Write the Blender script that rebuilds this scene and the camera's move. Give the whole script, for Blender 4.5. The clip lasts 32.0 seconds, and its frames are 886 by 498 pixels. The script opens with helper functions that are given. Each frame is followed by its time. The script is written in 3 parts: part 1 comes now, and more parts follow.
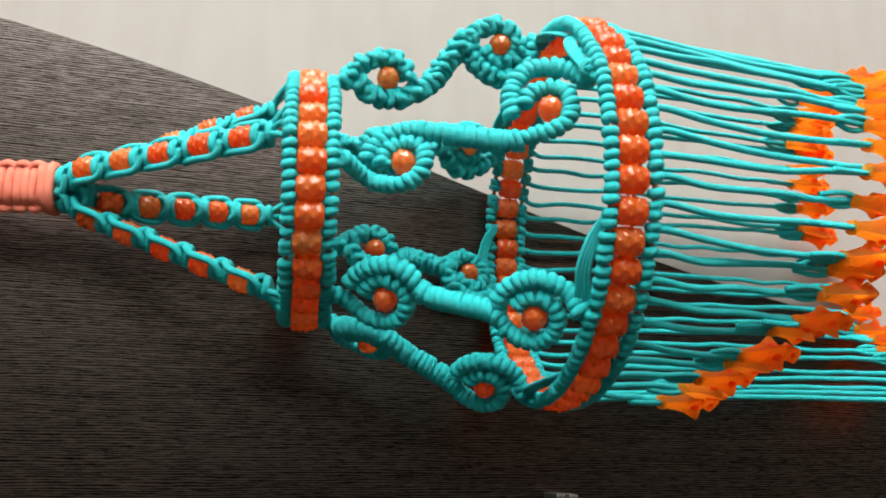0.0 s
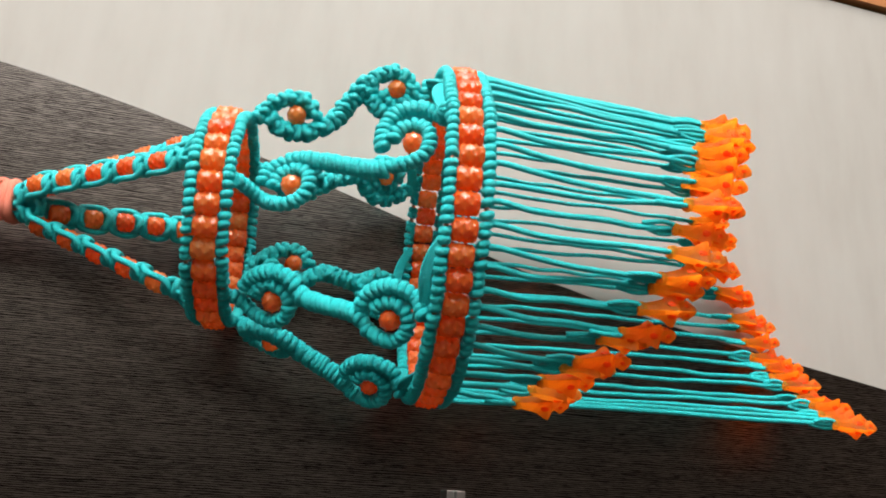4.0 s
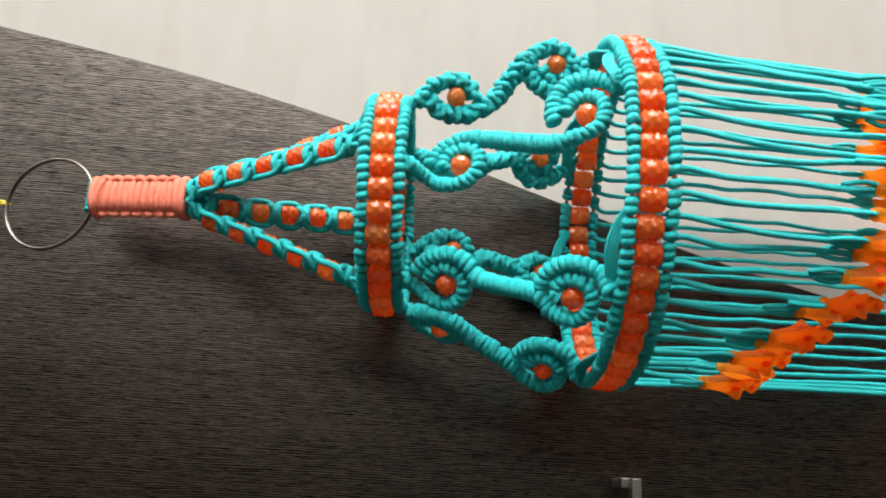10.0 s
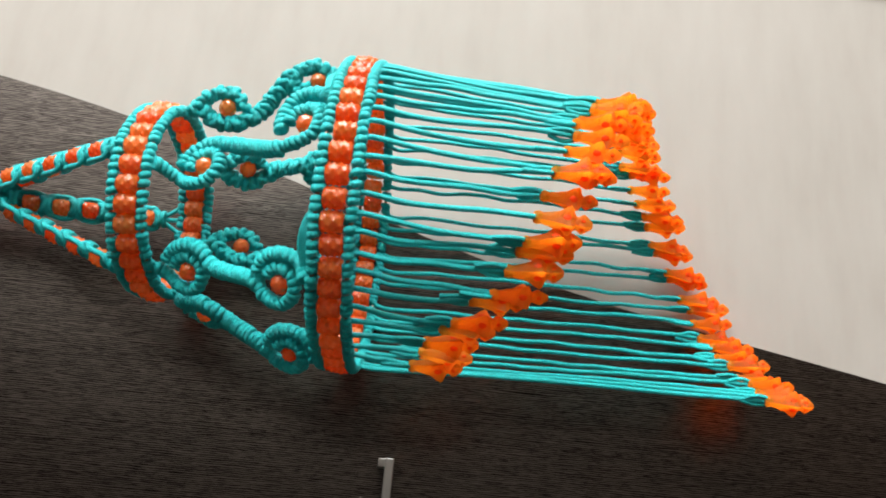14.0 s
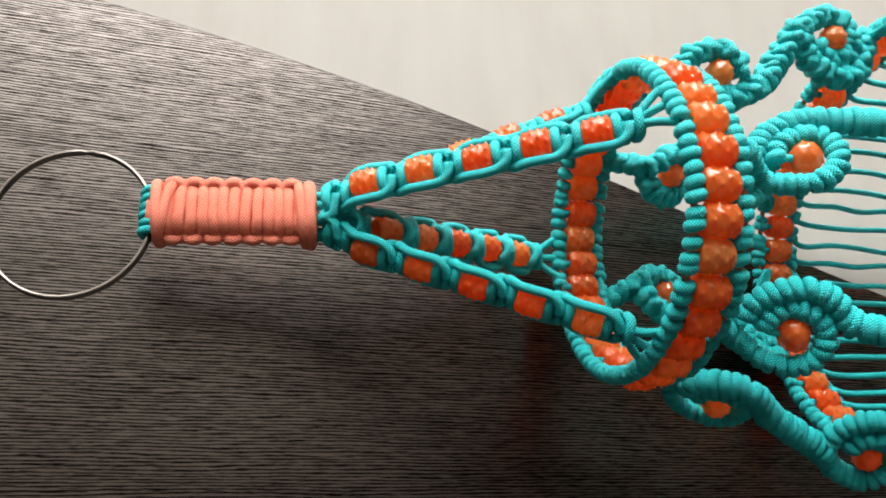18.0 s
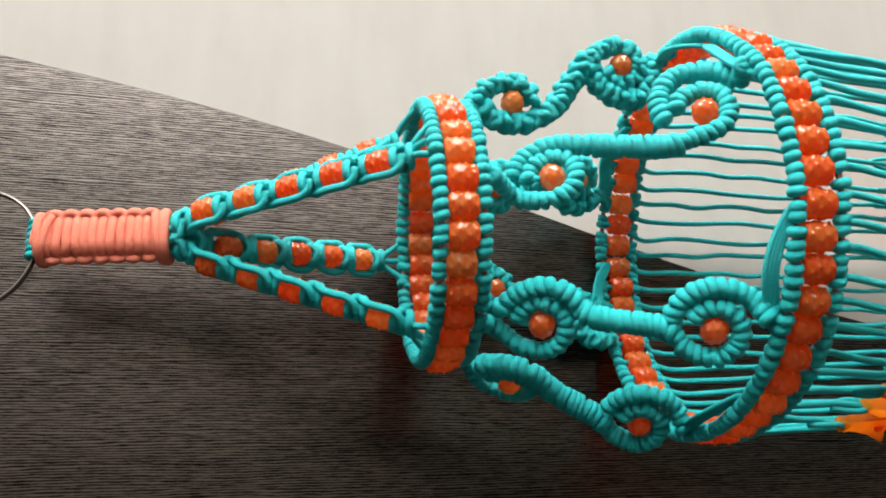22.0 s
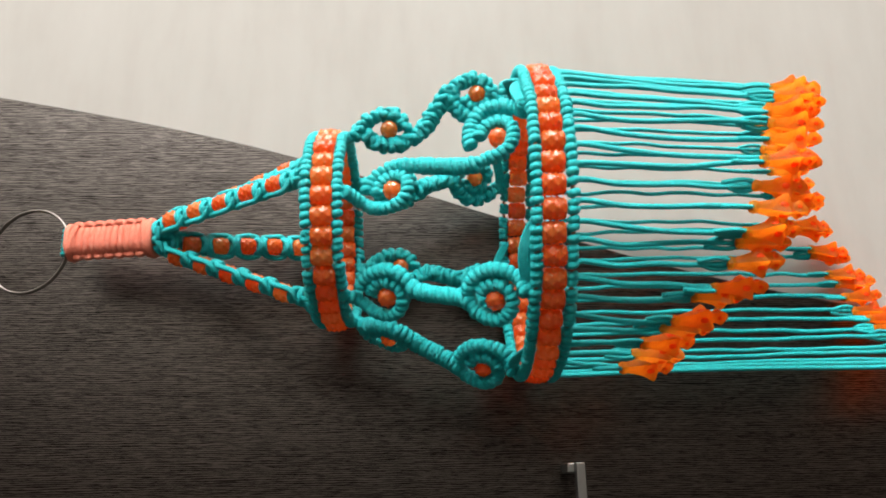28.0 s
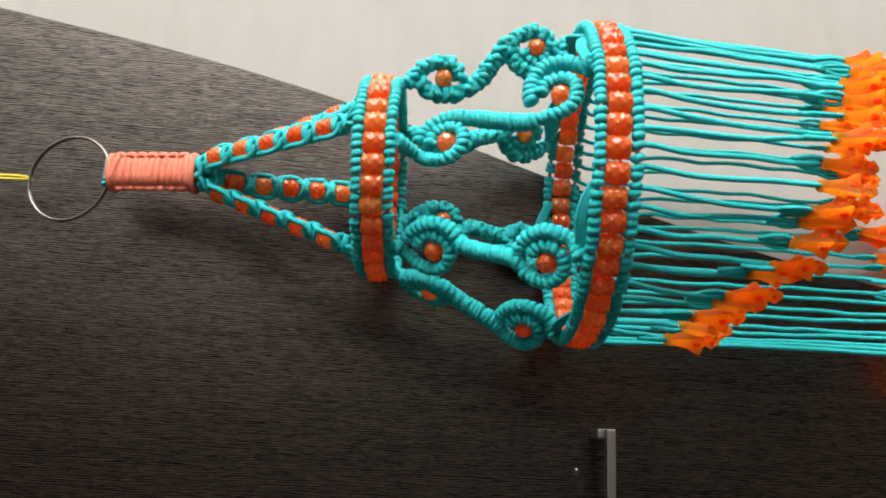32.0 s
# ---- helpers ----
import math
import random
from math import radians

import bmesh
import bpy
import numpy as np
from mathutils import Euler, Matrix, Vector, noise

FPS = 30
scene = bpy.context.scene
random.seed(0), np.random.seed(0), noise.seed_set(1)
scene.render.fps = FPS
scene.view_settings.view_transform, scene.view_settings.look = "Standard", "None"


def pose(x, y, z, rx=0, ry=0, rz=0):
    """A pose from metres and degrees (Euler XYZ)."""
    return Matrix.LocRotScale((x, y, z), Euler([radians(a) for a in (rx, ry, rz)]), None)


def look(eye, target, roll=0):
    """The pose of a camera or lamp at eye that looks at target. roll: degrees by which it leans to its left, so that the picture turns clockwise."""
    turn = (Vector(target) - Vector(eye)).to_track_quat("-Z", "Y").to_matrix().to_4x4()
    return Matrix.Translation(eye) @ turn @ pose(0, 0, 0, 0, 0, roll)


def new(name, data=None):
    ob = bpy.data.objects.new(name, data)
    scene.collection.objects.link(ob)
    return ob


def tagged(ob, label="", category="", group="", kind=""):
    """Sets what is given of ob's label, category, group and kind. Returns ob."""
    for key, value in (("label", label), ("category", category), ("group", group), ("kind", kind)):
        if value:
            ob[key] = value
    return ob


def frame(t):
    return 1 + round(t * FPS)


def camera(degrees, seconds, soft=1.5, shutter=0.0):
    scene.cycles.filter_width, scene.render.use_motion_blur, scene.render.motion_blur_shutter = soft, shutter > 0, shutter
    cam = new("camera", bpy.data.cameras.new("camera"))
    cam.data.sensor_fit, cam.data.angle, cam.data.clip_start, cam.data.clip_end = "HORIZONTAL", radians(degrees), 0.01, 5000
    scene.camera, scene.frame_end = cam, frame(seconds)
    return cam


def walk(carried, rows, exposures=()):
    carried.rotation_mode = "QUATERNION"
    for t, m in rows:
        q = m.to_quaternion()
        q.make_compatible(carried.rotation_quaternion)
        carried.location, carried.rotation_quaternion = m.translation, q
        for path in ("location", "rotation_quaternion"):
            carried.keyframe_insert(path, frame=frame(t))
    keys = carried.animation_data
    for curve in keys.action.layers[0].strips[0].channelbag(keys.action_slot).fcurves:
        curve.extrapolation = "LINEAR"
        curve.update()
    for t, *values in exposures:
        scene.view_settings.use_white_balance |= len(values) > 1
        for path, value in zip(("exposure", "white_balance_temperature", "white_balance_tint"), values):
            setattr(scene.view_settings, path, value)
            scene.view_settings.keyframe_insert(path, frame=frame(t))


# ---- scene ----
cam = camera(56.9, 32.0, soft=1.9)
ROWS = [
    (0, -0.11075, -0.42282, 1.45067, 15.863, 74.387, -88.726),
    (0.5, -0.12447, -0.43341, 1.43862, 13.405, 75.019, -92.055),
    (1, -0.13332, -0.45127, 1.42708, 13.952, 75.691, -92.925),
    (1.5, -0.15028, -0.46053, 1.41218, 20.700, 76.041, -88.130),
    (2, -0.15119, -0.47402, 1.38813, 27.411, 76.763, -80.920),
    (2.5, -0.12204, -0.49193, 1.37826, 27.399, 76.293, -76.591),
    (3, -0.10400, -0.49263, 1.38085, 29.292, 76.382, -72.969),
    (3.5, -0.13634, -0.49008, 1.38595, 28.888, 76.131, -77.646),
    (5.5, -0.13056, -0.49039, 1.37924, 33.687, 77.666, -73.810),
    (6, -0.12949, -0.49613, 1.36448, 27.398, 78.977, -79.500),
    (6.5, -0.13518, -0.49222, 1.36110, 16.694, 80.619, -90.150),
    (7, -0.15533, -0.48621, 1.35527, 7.442, 81.694, -101.880),
    (7.5, -0.14990, -0.49877, 1.35029, 5.243, 81.074, -105.003),
    (8, -0.14748, -0.50246, 1.34513, 13.374, 81.371, -95.223),
    (8.5, -0.16056, -0.50138, 1.34860, 16.831, 80.974, -91.347),
    (9, -0.16454, -0.48152, 1.37088, 21.203, 81.495, -87.285),
    (9.5, -0.14767, -0.47360, 1.40245, 36.282, 83.207, -70.936),
    (10, -0.14529, -0.47144, 1.41839, 45.628, 83.683, -61.607),
    (10.5, -0.12700, -0.47516, 1.38934, 63.015, 83.606, -41.868),
    (11, -0.14568, -0.48044, 1.35350, 78.070, 84.725, -30.302),
    (11.5, -0.15108, -0.49102, 1.31985, 84.181, 83.984, -24.259),
    (12, -0.16082, -0.49936, 1.30843, 91.365, 81.989, -16.878),
    (12.5, -0.18319, -0.50869, 1.28746, 93.349, 80.392, -15.213),
    (13, -0.16927, -0.52664, 1.27272, 85.869, 81.128, -22.844),
    (13.5, -0.16324, -0.52626, 1.27428, 74.983, 82.809, -33.438),
    (15.5, -0.18956, -0.49231, 1.36254, 35.070, 78.279, -78.355),
    (16, -0.20439, -0.45962, 1.44363, 26.783, 72.602, -88.131),
    (16.5, -0.19412, -0.41870, 1.53322, 24.558, 68.713, -90.798),
    (17, -0.17967, -0.36297, 1.55936, 16.386, 69.263, -98.801),
    (17.5, -0.15319, -0.31542, 1.56926, 17.839, 69.947, -95.958),
    (18, -0.11516, -0.29755, 1.56743, 15.698, 71.425, -97.457),
    (18.5, -0.11632, -0.28704, 1.55796, 14.762, 71.647, -98.200),
    (19, -0.12582, -0.29848, 1.55790, 15.042, 70.319, -99.123),
    (19.5, -0.13052, -0.30896, 1.56019, 16.565, 70.401, -97.035),
    (20, -0.14270, -0.32011, 1.56270, 17.791, 70.268, -96.009),
    (20.5, -0.14393, -0.33510, 1.55647, 16.267, 71.259, -97.779),
    (21, -0.13579, -0.35742, 1.54192, 14.714, 72.529, -99.208),
    (21.5, -0.13842, -0.37426, 1.52127, 11.963, 74.145, -101.563),
    (22, -0.13207, -0.37667, 1.50186, 10.510, 74.795, -101.712),
    (22.5, -0.12935, -0.36944, 1.47412, 13.222, 76.625, -98.175),
    (23, -0.12658, -0.37906, 1.44682, 9.251, 78.172, -101.918),
    (23.5, -0.11876, -0.39850, 1.42780, 8.360, 78.883, -101.595),
    (24, -0.12474, -0.41793, 1.40496, 9.789, 80.199, -99.002),
    (24.5, -0.13787, -0.43658, 1.37730, 11.674, 81.597, -98.198),
    (25, -0.14003, -0.45366, 1.35467, 11.781, 83.091, -99.179),
    (25.5, -0.14213, -0.46615, 1.32692, 28.857, 83.636, -81.612),
    (27.5, -0.15930, -0.49030, 1.37411, 13.521, 85.865, -95.006),
    (28, -0.16239, -0.51601, 1.39310, 5.271, 85.171, -103.729),
    (28.5, -0.16892, -0.52883, 1.40712, 16.429, 84.305, -91.123),
    (29, -0.16556, -0.52892, 1.39408, 7.739, 85.675, -99.361),
    (29.5, -0.15093, -0.53165, 1.37242, -8.336, 86.868, -115.148),
    (30, -0.13997, -0.53976, 1.34272, 8.161, 86.448, -98.455),
    (30.5, -0.15285, -0.54246, 1.31896, 9.228, 84.805, -96.616),
    (31, -0.15469, -0.54495, 1.32272, 12.779, 84.757, -92.468),
    (31.5, -0.15450, -0.52766, 1.35839, 29.977, 85.164, -75.257),
    (32, -0.15719, -0.50683, 1.41221, 44.736, 84.077, -60.577),
]
EXPOSURES = [(0.0, 0.0), (6.0, 0.0), (9.0, 0.03), (10.5, 0.14), (13.0, 0.1), (16.0, 0.06), (18.0, 0.12), (22.0, 0.1), (24.0, 0.06), (27.5, 0.04), (32.0, 0.04)]
walk(cam, [(t, pose(x, y, z, rx, ry, rz)) for t, x, y, z, rx, ry, rz in ROWS], EXPOSURES)

# ---- light ----
world = bpy.data.worlds.new("world")
scene.world = world
world.use_nodes = True
world.node_tree.nodes["Background"].inputs[0].default_value = (0.75, 0.85, 1.0, 1)
world.node_tree.nodes["Background"].inputs[1].default_value = 0.6
scene.view_settings.exposure = 0.0


def area_lamp(name, m, width, height, watts, colour):
    data = bpy.data.lights.new(name, "AREA")
    data.shape, data.size, data.size_y, data.energy, data.color = "RECTANGLE", width, height, watts, colour
    ob = new(name, data)
    ob.matrix_world = m
    return ob


area_lamp("window_daylight", look((1.97, -1.4, 1.6), (0.0, -1.4, 1.6)), 2.26, 2.1, 192, (1.0, 0.985, 0.96))

# ---- materials ----


def material(name, colour, rough=0.5, metal=0.0, **more):
    mat = bpy.data.materials.new(name)
    mat.use_nodes = True
    bsdf = mat.node_tree.nodes["Principled BSDF"]
    bsdf.inputs["Base Color"].default_value = (*colour, 1)
    bsdf.inputs["Roughness"].default_value = rough
    bsdf.inputs["Metallic"].default_value = metal
    for key, value in more.items():
        bsdf.inputs[key.replace("_", " ")].default_value = value
    return mat, mat.node_tree, bsdf


def math_node(tree, op, a, b=None):
    n = tree.nodes.new("ShaderNodeMath")
    n.operation = op
    for k, v in enumerate((a, b)):
        if v is None:
            continue
        if isinstance(v, (int, float)):
            n.inputs[k].default_value = v
        else:
            tree.links.new(v, n.inputs[k])
    return n.outputs[0]


def ramp(tree, fac, stops):
    n = tree.nodes.new("ShaderNodeValToRGB")
    while len(n.color_ramp.elements) < len(stops):
        n.color_ramp.elements.new(0.5)
    for e, (at, c) in zip(n.color_ramp.elements, stops):
        e.position, e.color = at, (*c, 1)
    tree.links.new(fac, n.inputs[0])
    return n.outputs[0]


def stretched_noise(tree, scale, detail=4.0, rough=0.6, bend=0.0):
    co = tree.nodes.new("ShaderNodeTexCoord")
    mp = tree.nodes.new("ShaderNodeMapping")
    mp.inputs["Scale"].default_value = scale
    tree.links.new(co.outputs["Object"], mp.inputs["Vector"])
    nz = tree.nodes.new("ShaderNodeTexNoise")
    nz.inputs["Scale"].default_value, nz.inputs["Detail"].default_value, nz.inputs["Roughness"].default_value = 1.0, detail, rough
    nz.inputs["Distortion"].default_value = bend
    tree.links.new(mp.outputs[0], nz.inputs["Vector"])
    return nz.outputs["Fac"]


def bump(tree, bsdf, height, strength, distance):
    b = tree.nodes.new("ShaderNodeBump")
    b.inputs["Strength"].default_value, b.inputs["Distance"].default_value = strength, distance
    tree.links.new(height, b.inputs["Height"])
    tree.links.new(b.outputs[0], bsdf.inputs["Normal"])


def braided(name, dark, mid, light, pitch=0.0021):
    """Woven cord sheath: small diamonds of thread between sunk grooves, groove shade and thread highlights put into the
    colour, from the cord's own length and girth, with soiling.
    """
    mat, tree, bsdf = material(name, mid, 0.48)
    bsdf.inputs["Specular IOR Level"].default_value = 0.4
    uv = tree.nodes.new("ShaderNodeUVMap")
    sep = tree.nodes.new("ShaderNodeSeparateXYZ")
    tree.links.new(uv.outputs[0], sep.inputs[0])
    k = 2 * math.pi / pitch
    total = math_node(tree, "MULTIPLY", math_node(tree, "ADD", sep.outputs[0], sep.outputs[1]), k)
    less = math_node(tree, "MULTIPLY", math_node(tree, "SUBTRACT", sep.outputs[0], sep.outputs[1]), k)
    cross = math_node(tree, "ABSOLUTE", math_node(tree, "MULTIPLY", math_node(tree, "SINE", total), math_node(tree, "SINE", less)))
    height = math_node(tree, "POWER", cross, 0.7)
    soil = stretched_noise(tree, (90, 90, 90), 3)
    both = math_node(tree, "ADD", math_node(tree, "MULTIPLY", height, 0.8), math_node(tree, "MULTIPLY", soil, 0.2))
    # grooves coloured dark as if shaded, thread tops pale as if lit
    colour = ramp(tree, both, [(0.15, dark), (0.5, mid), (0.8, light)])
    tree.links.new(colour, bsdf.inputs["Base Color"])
    bump(tree, bsdf, height, 0.8, 0.0004)
    return mat


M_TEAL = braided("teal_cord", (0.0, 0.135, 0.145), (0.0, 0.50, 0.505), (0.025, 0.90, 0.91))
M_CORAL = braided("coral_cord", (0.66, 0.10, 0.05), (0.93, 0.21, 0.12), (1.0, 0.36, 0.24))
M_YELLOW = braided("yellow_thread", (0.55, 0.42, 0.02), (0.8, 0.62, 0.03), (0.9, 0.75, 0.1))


def plastic(name, low, mid, high, clear, see, gloss, coat):
    """Translucent coloured plastic: part of the light goes through, part glances off a clear skin."""
    mat, tree, bsdf = material(name, mid, gloss)
    bsdf.inputs["Transmission Weight"].default_value = clear
    bsdf.inputs["IOR"].default_value = 1.5
    bsdf.inputs["Coat Weight"].default_value = coat
    bsdf.inputs["Coat Roughness"].default_value = 0.04
    info = tree.nodes.new("ShaderNodeObjectInfo")
    cloud = stretched_noise(tree, (210, 210, 210), 2)
    shade = math_node(tree, "ADD", math_node(tree, "MULTIPLY", cloud, 0.65), math_node(tree, "MULTIPLY", info.outputs["Random"], 0.35))
    colour = ramp(tree, shade, [(0.25, low), (0.5, mid), (0.75, high)])
    tree.links.new(colour, bsdf.inputs["Base Color"])
    bump(tree, bsdf, cloud, 0.03, 0.0008)
    thin = tree.nodes.new("ShaderNodeBsdfTranslucent")
    tree.links.new(colour, thin.inputs[0])
    mix = tree.nodes.new("ShaderNodeMixShader")
    mix.inputs[0].default_value = see
    tree.links.new(bsdf.outputs[0], mix.inputs[1])
    tree.links.new(thin.outputs[0], mix.inputs[2])
    tree.links.new(mix.outputs[0], tree.nodes["Material Output"].inputs["Surface"])
    return mat


M_BEAD = plastic("orange_bead", (1.0, 0.17, 0.024), (1.0, 0.27, 0.05), (1.0, 0.42, 0.12), 0.16, 0.6, 0.03, 1.0)
M_PENDANT = plastic("orange_pendant", (1.0, 0.39, 0.055), (1.0, 0.46, 0.08), (1.0, 0.53, 0.13), 0.0, 0.92, 0.45, 0.2)
M_BORE_SHADE = plastic("pendant_bore_shade", (1.0, 0.24, 0.028), (1.0, 0.27, 0.036), (1.0, 0.31, 0.05), 0.0, 0.85, 0.45, 0.2)
M_STEEL, _t, _b = material("polished_steel", (0.21, 0.185, 0.165), 0.28, 1.0)
M_HANDLE, _t, _b = material("brushed_aluminium", (0.40, 0.39, 0.375), 0.36, 1.0)
M_WIRE, _t, _b = material("copper_wire", (0.35, 0.2, 0.14), 0.35, 1.0)


def dark_laminate():
    """Dark brown wood-grain foil: fine straight ridges about a millimetre apart that catch the light, dark pores between them."""
    mat, tree, bsdf = material("dark_wood_laminate", (0.03, 0.022, 0.018), 0.4)
    soft = tree.nodes.new("ShaderNodeBsdfDiffuse")
    gloss = tree.nodes.new("ShaderNodeBsdfGlossy")
    gloss.distribution = "BECKMANN"
    gloss.inputs["Roughness"].default_value = 0.37
    co = tree.nodes.new("ShaderNodeTexCoord")
    sep = tree.nodes.new("ShaderNodeSeparateXYZ")
    tree.links.new(co.outputs["Object"], sep.inputs[0])
    drift = stretched_noise(tree, (150, 150, 13), 3, 0.6)
    phase = math_node(tree, "ADD", math_node(tree, "MULTIPLY", sep.outputs[0], 2 * math.pi / 0.0012), math_node(tree, "MULTIPLY", drift, 17.0))
    lines = math_node(tree, "ADD", math_node(tree, "MULTIPLY", math_node(tree, "SINE", phase), 0.5), 0.5)
    ridges = stretched_noise(tree, (2200, 2200, 110), 3, 0.6)
    pores = stretched_noise(tree, (4200, 4200, 260), 2, 0.55)
    wide = stretched_noise(tree, (95, 95, 5), 3, 0.6)
    mix = math_node(tree, "ADD", math_node(tree, "ADD", math_node(tree, "MULTIPLY", lines, 0.18), math_node(tree, "MULTIPLY", ridges, 0.43)), math_node(tree, "ADD", math_node(tree, "MULTIPLY", pores, 0.31), math_node(tree, "MULTIPLY", wide, 0.08)))
    tree.links.new(ramp(tree, mix, [(0.43, (0.0003, 0.0002, 0.0002)), (0.5, (0.0026, 0.0015, 0.0011)), (0.57, (0.014, 0.0084, 0.006))]), soft.inputs["Color"])
    tree.links.new(ramp(tree, mix, [(0.425, (0.06, 0.045, 0.041)), (0.5, (0.52, 0.463, 0.425)), (0.575, (1.0, 0.90, 0.83))]), gloss.inputs["Color"])
    relief = tree.nodes.new("ShaderNodeBump")
    relief.inputs["Strength"].default_value, relief.inputs["Distance"].default_value = 0.06, 0.0003
    tree.links.new(ridges, relief.inputs["Height"])
    tree.links.new(relief.outputs[0], gloss.inputs["Normal"])
    fresnel = tree.nodes.new("ShaderNodeFresnel")
    fresnel.inputs["IOR"].default_value = 2.2
    both = tree.nodes.new("ShaderNodeMixShader")
    tree.links.new(fresnel.outputs[0], both.inputs[0])
    tree.links.new(soft.outputs[0], both.inputs[1])
    tree.links.new(gloss.outputs[0], both.inputs[2])
    tree.links.new(both.outputs[0], tree.nodes["Material Output"].inputs["Surface"])
    return mat


def light_laminate():
    mat, tree, bsdf = material("pale_wood_laminate", (0.66, 0.58, 0.48), 0.6)
    bsdf.inputs["Specular IOR Level"].default_value = 0.2
    fine = stretched_noise(tree, (14, 14, 70), 3, 0.5)
    wide = stretched_noise(tree, (7, 7, 12), 4, 0.6)
    mix = math_node(tree, "ADD", math_node(tree, "MULTIPLY", fine, 0.4), math_node(tree, "MULTIPLY", wide, 0.6))
    tree.links.new(ramp(tree, mix, [(0.3, (0.34, 0.312, 0.28)), (0.5, (0.37, 0.344, 0.312)), (0.7, (0.39, 0.365, 0.335))]), bsdf.inputs["Base Color"])
    bump(tree, bsdf, fine, 0.1, 0.0003)
    return mat


M_DARK, M_LIGHT = dark_laminate(), light_laminate()
M_BROWN, tree, _b = material("brown_wood", (0.33, 0.13, 0.045), 0.4)
tree.links.new(ramp(tree, stretched_noise(tree, (120, 120, 6), 4), [(0.3, (0.30, 0.11, 0.035)), (0.7, (0.42, 0.17, 0.06))]), _b.inputs["Base Color"])
M_GAP, _t, _b = material("gap_shade", (0.01, 0.008, 0.007), 0.7)
M_WALL, tree, _b = material("white_paint", (0.8, 0.79, 0.76), 0.7)
tree.links.new(ramp(tree, stretched_noise(tree, (6, 6, 6), 5), [(0.3, (0.76, 0.75, 0.72)), (0.7, (0.83, 0.82, 0.79))]), _b.inputs["Base Color"])
# for unseen walls and ceiling: near black, so the door reflects little
M_DIM, tree, _b = material("unseen_dim", (0.3, 0.26, 0.21), 0.7)
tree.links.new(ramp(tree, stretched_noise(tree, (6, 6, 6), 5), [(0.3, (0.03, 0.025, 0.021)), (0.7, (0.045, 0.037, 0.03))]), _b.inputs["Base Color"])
# for unseen walls: pale, to bounce light back and lift the door's sheen
M_CREAM, tree, _b = material("unseen_bounce", (0.42, 0.39, 0.34), 0.7)
tree.links.new(ramp(tree, stretched_noise(tree, (6, 6, 6), 5), [(0.3, (0.37, 0.345, 0.30)), (0.7, (0.43, 0.40, 0.35))]), _b.inputs["Base Color"])
M_SIDE, tree, _b = material("grey_paint", (0.46, 0.5, 0.49), 0.7)
tree.links.new(ramp(tree, stretched_noise(tree, (6, 6, 6), 5), [(0.3, (0.42, 0.46, 0.455)), (0.7, (0.48, 0.525, 0.52))]), _b.inputs["Base Color"])
M_FLOOR, tree, _b = material("unseen_floor", (0.07, 0.06, 0.05), 0.6)
tree.links.new(ramp(tree, stretched_noise(tree, (4, 4, 4), 6), [(0.3, (0.06, 0.05, 0.04)), (0.7, (0.09, 0.075, 0.06))]), _b.inputs["Base Color"])

# ---- mesh tools ----


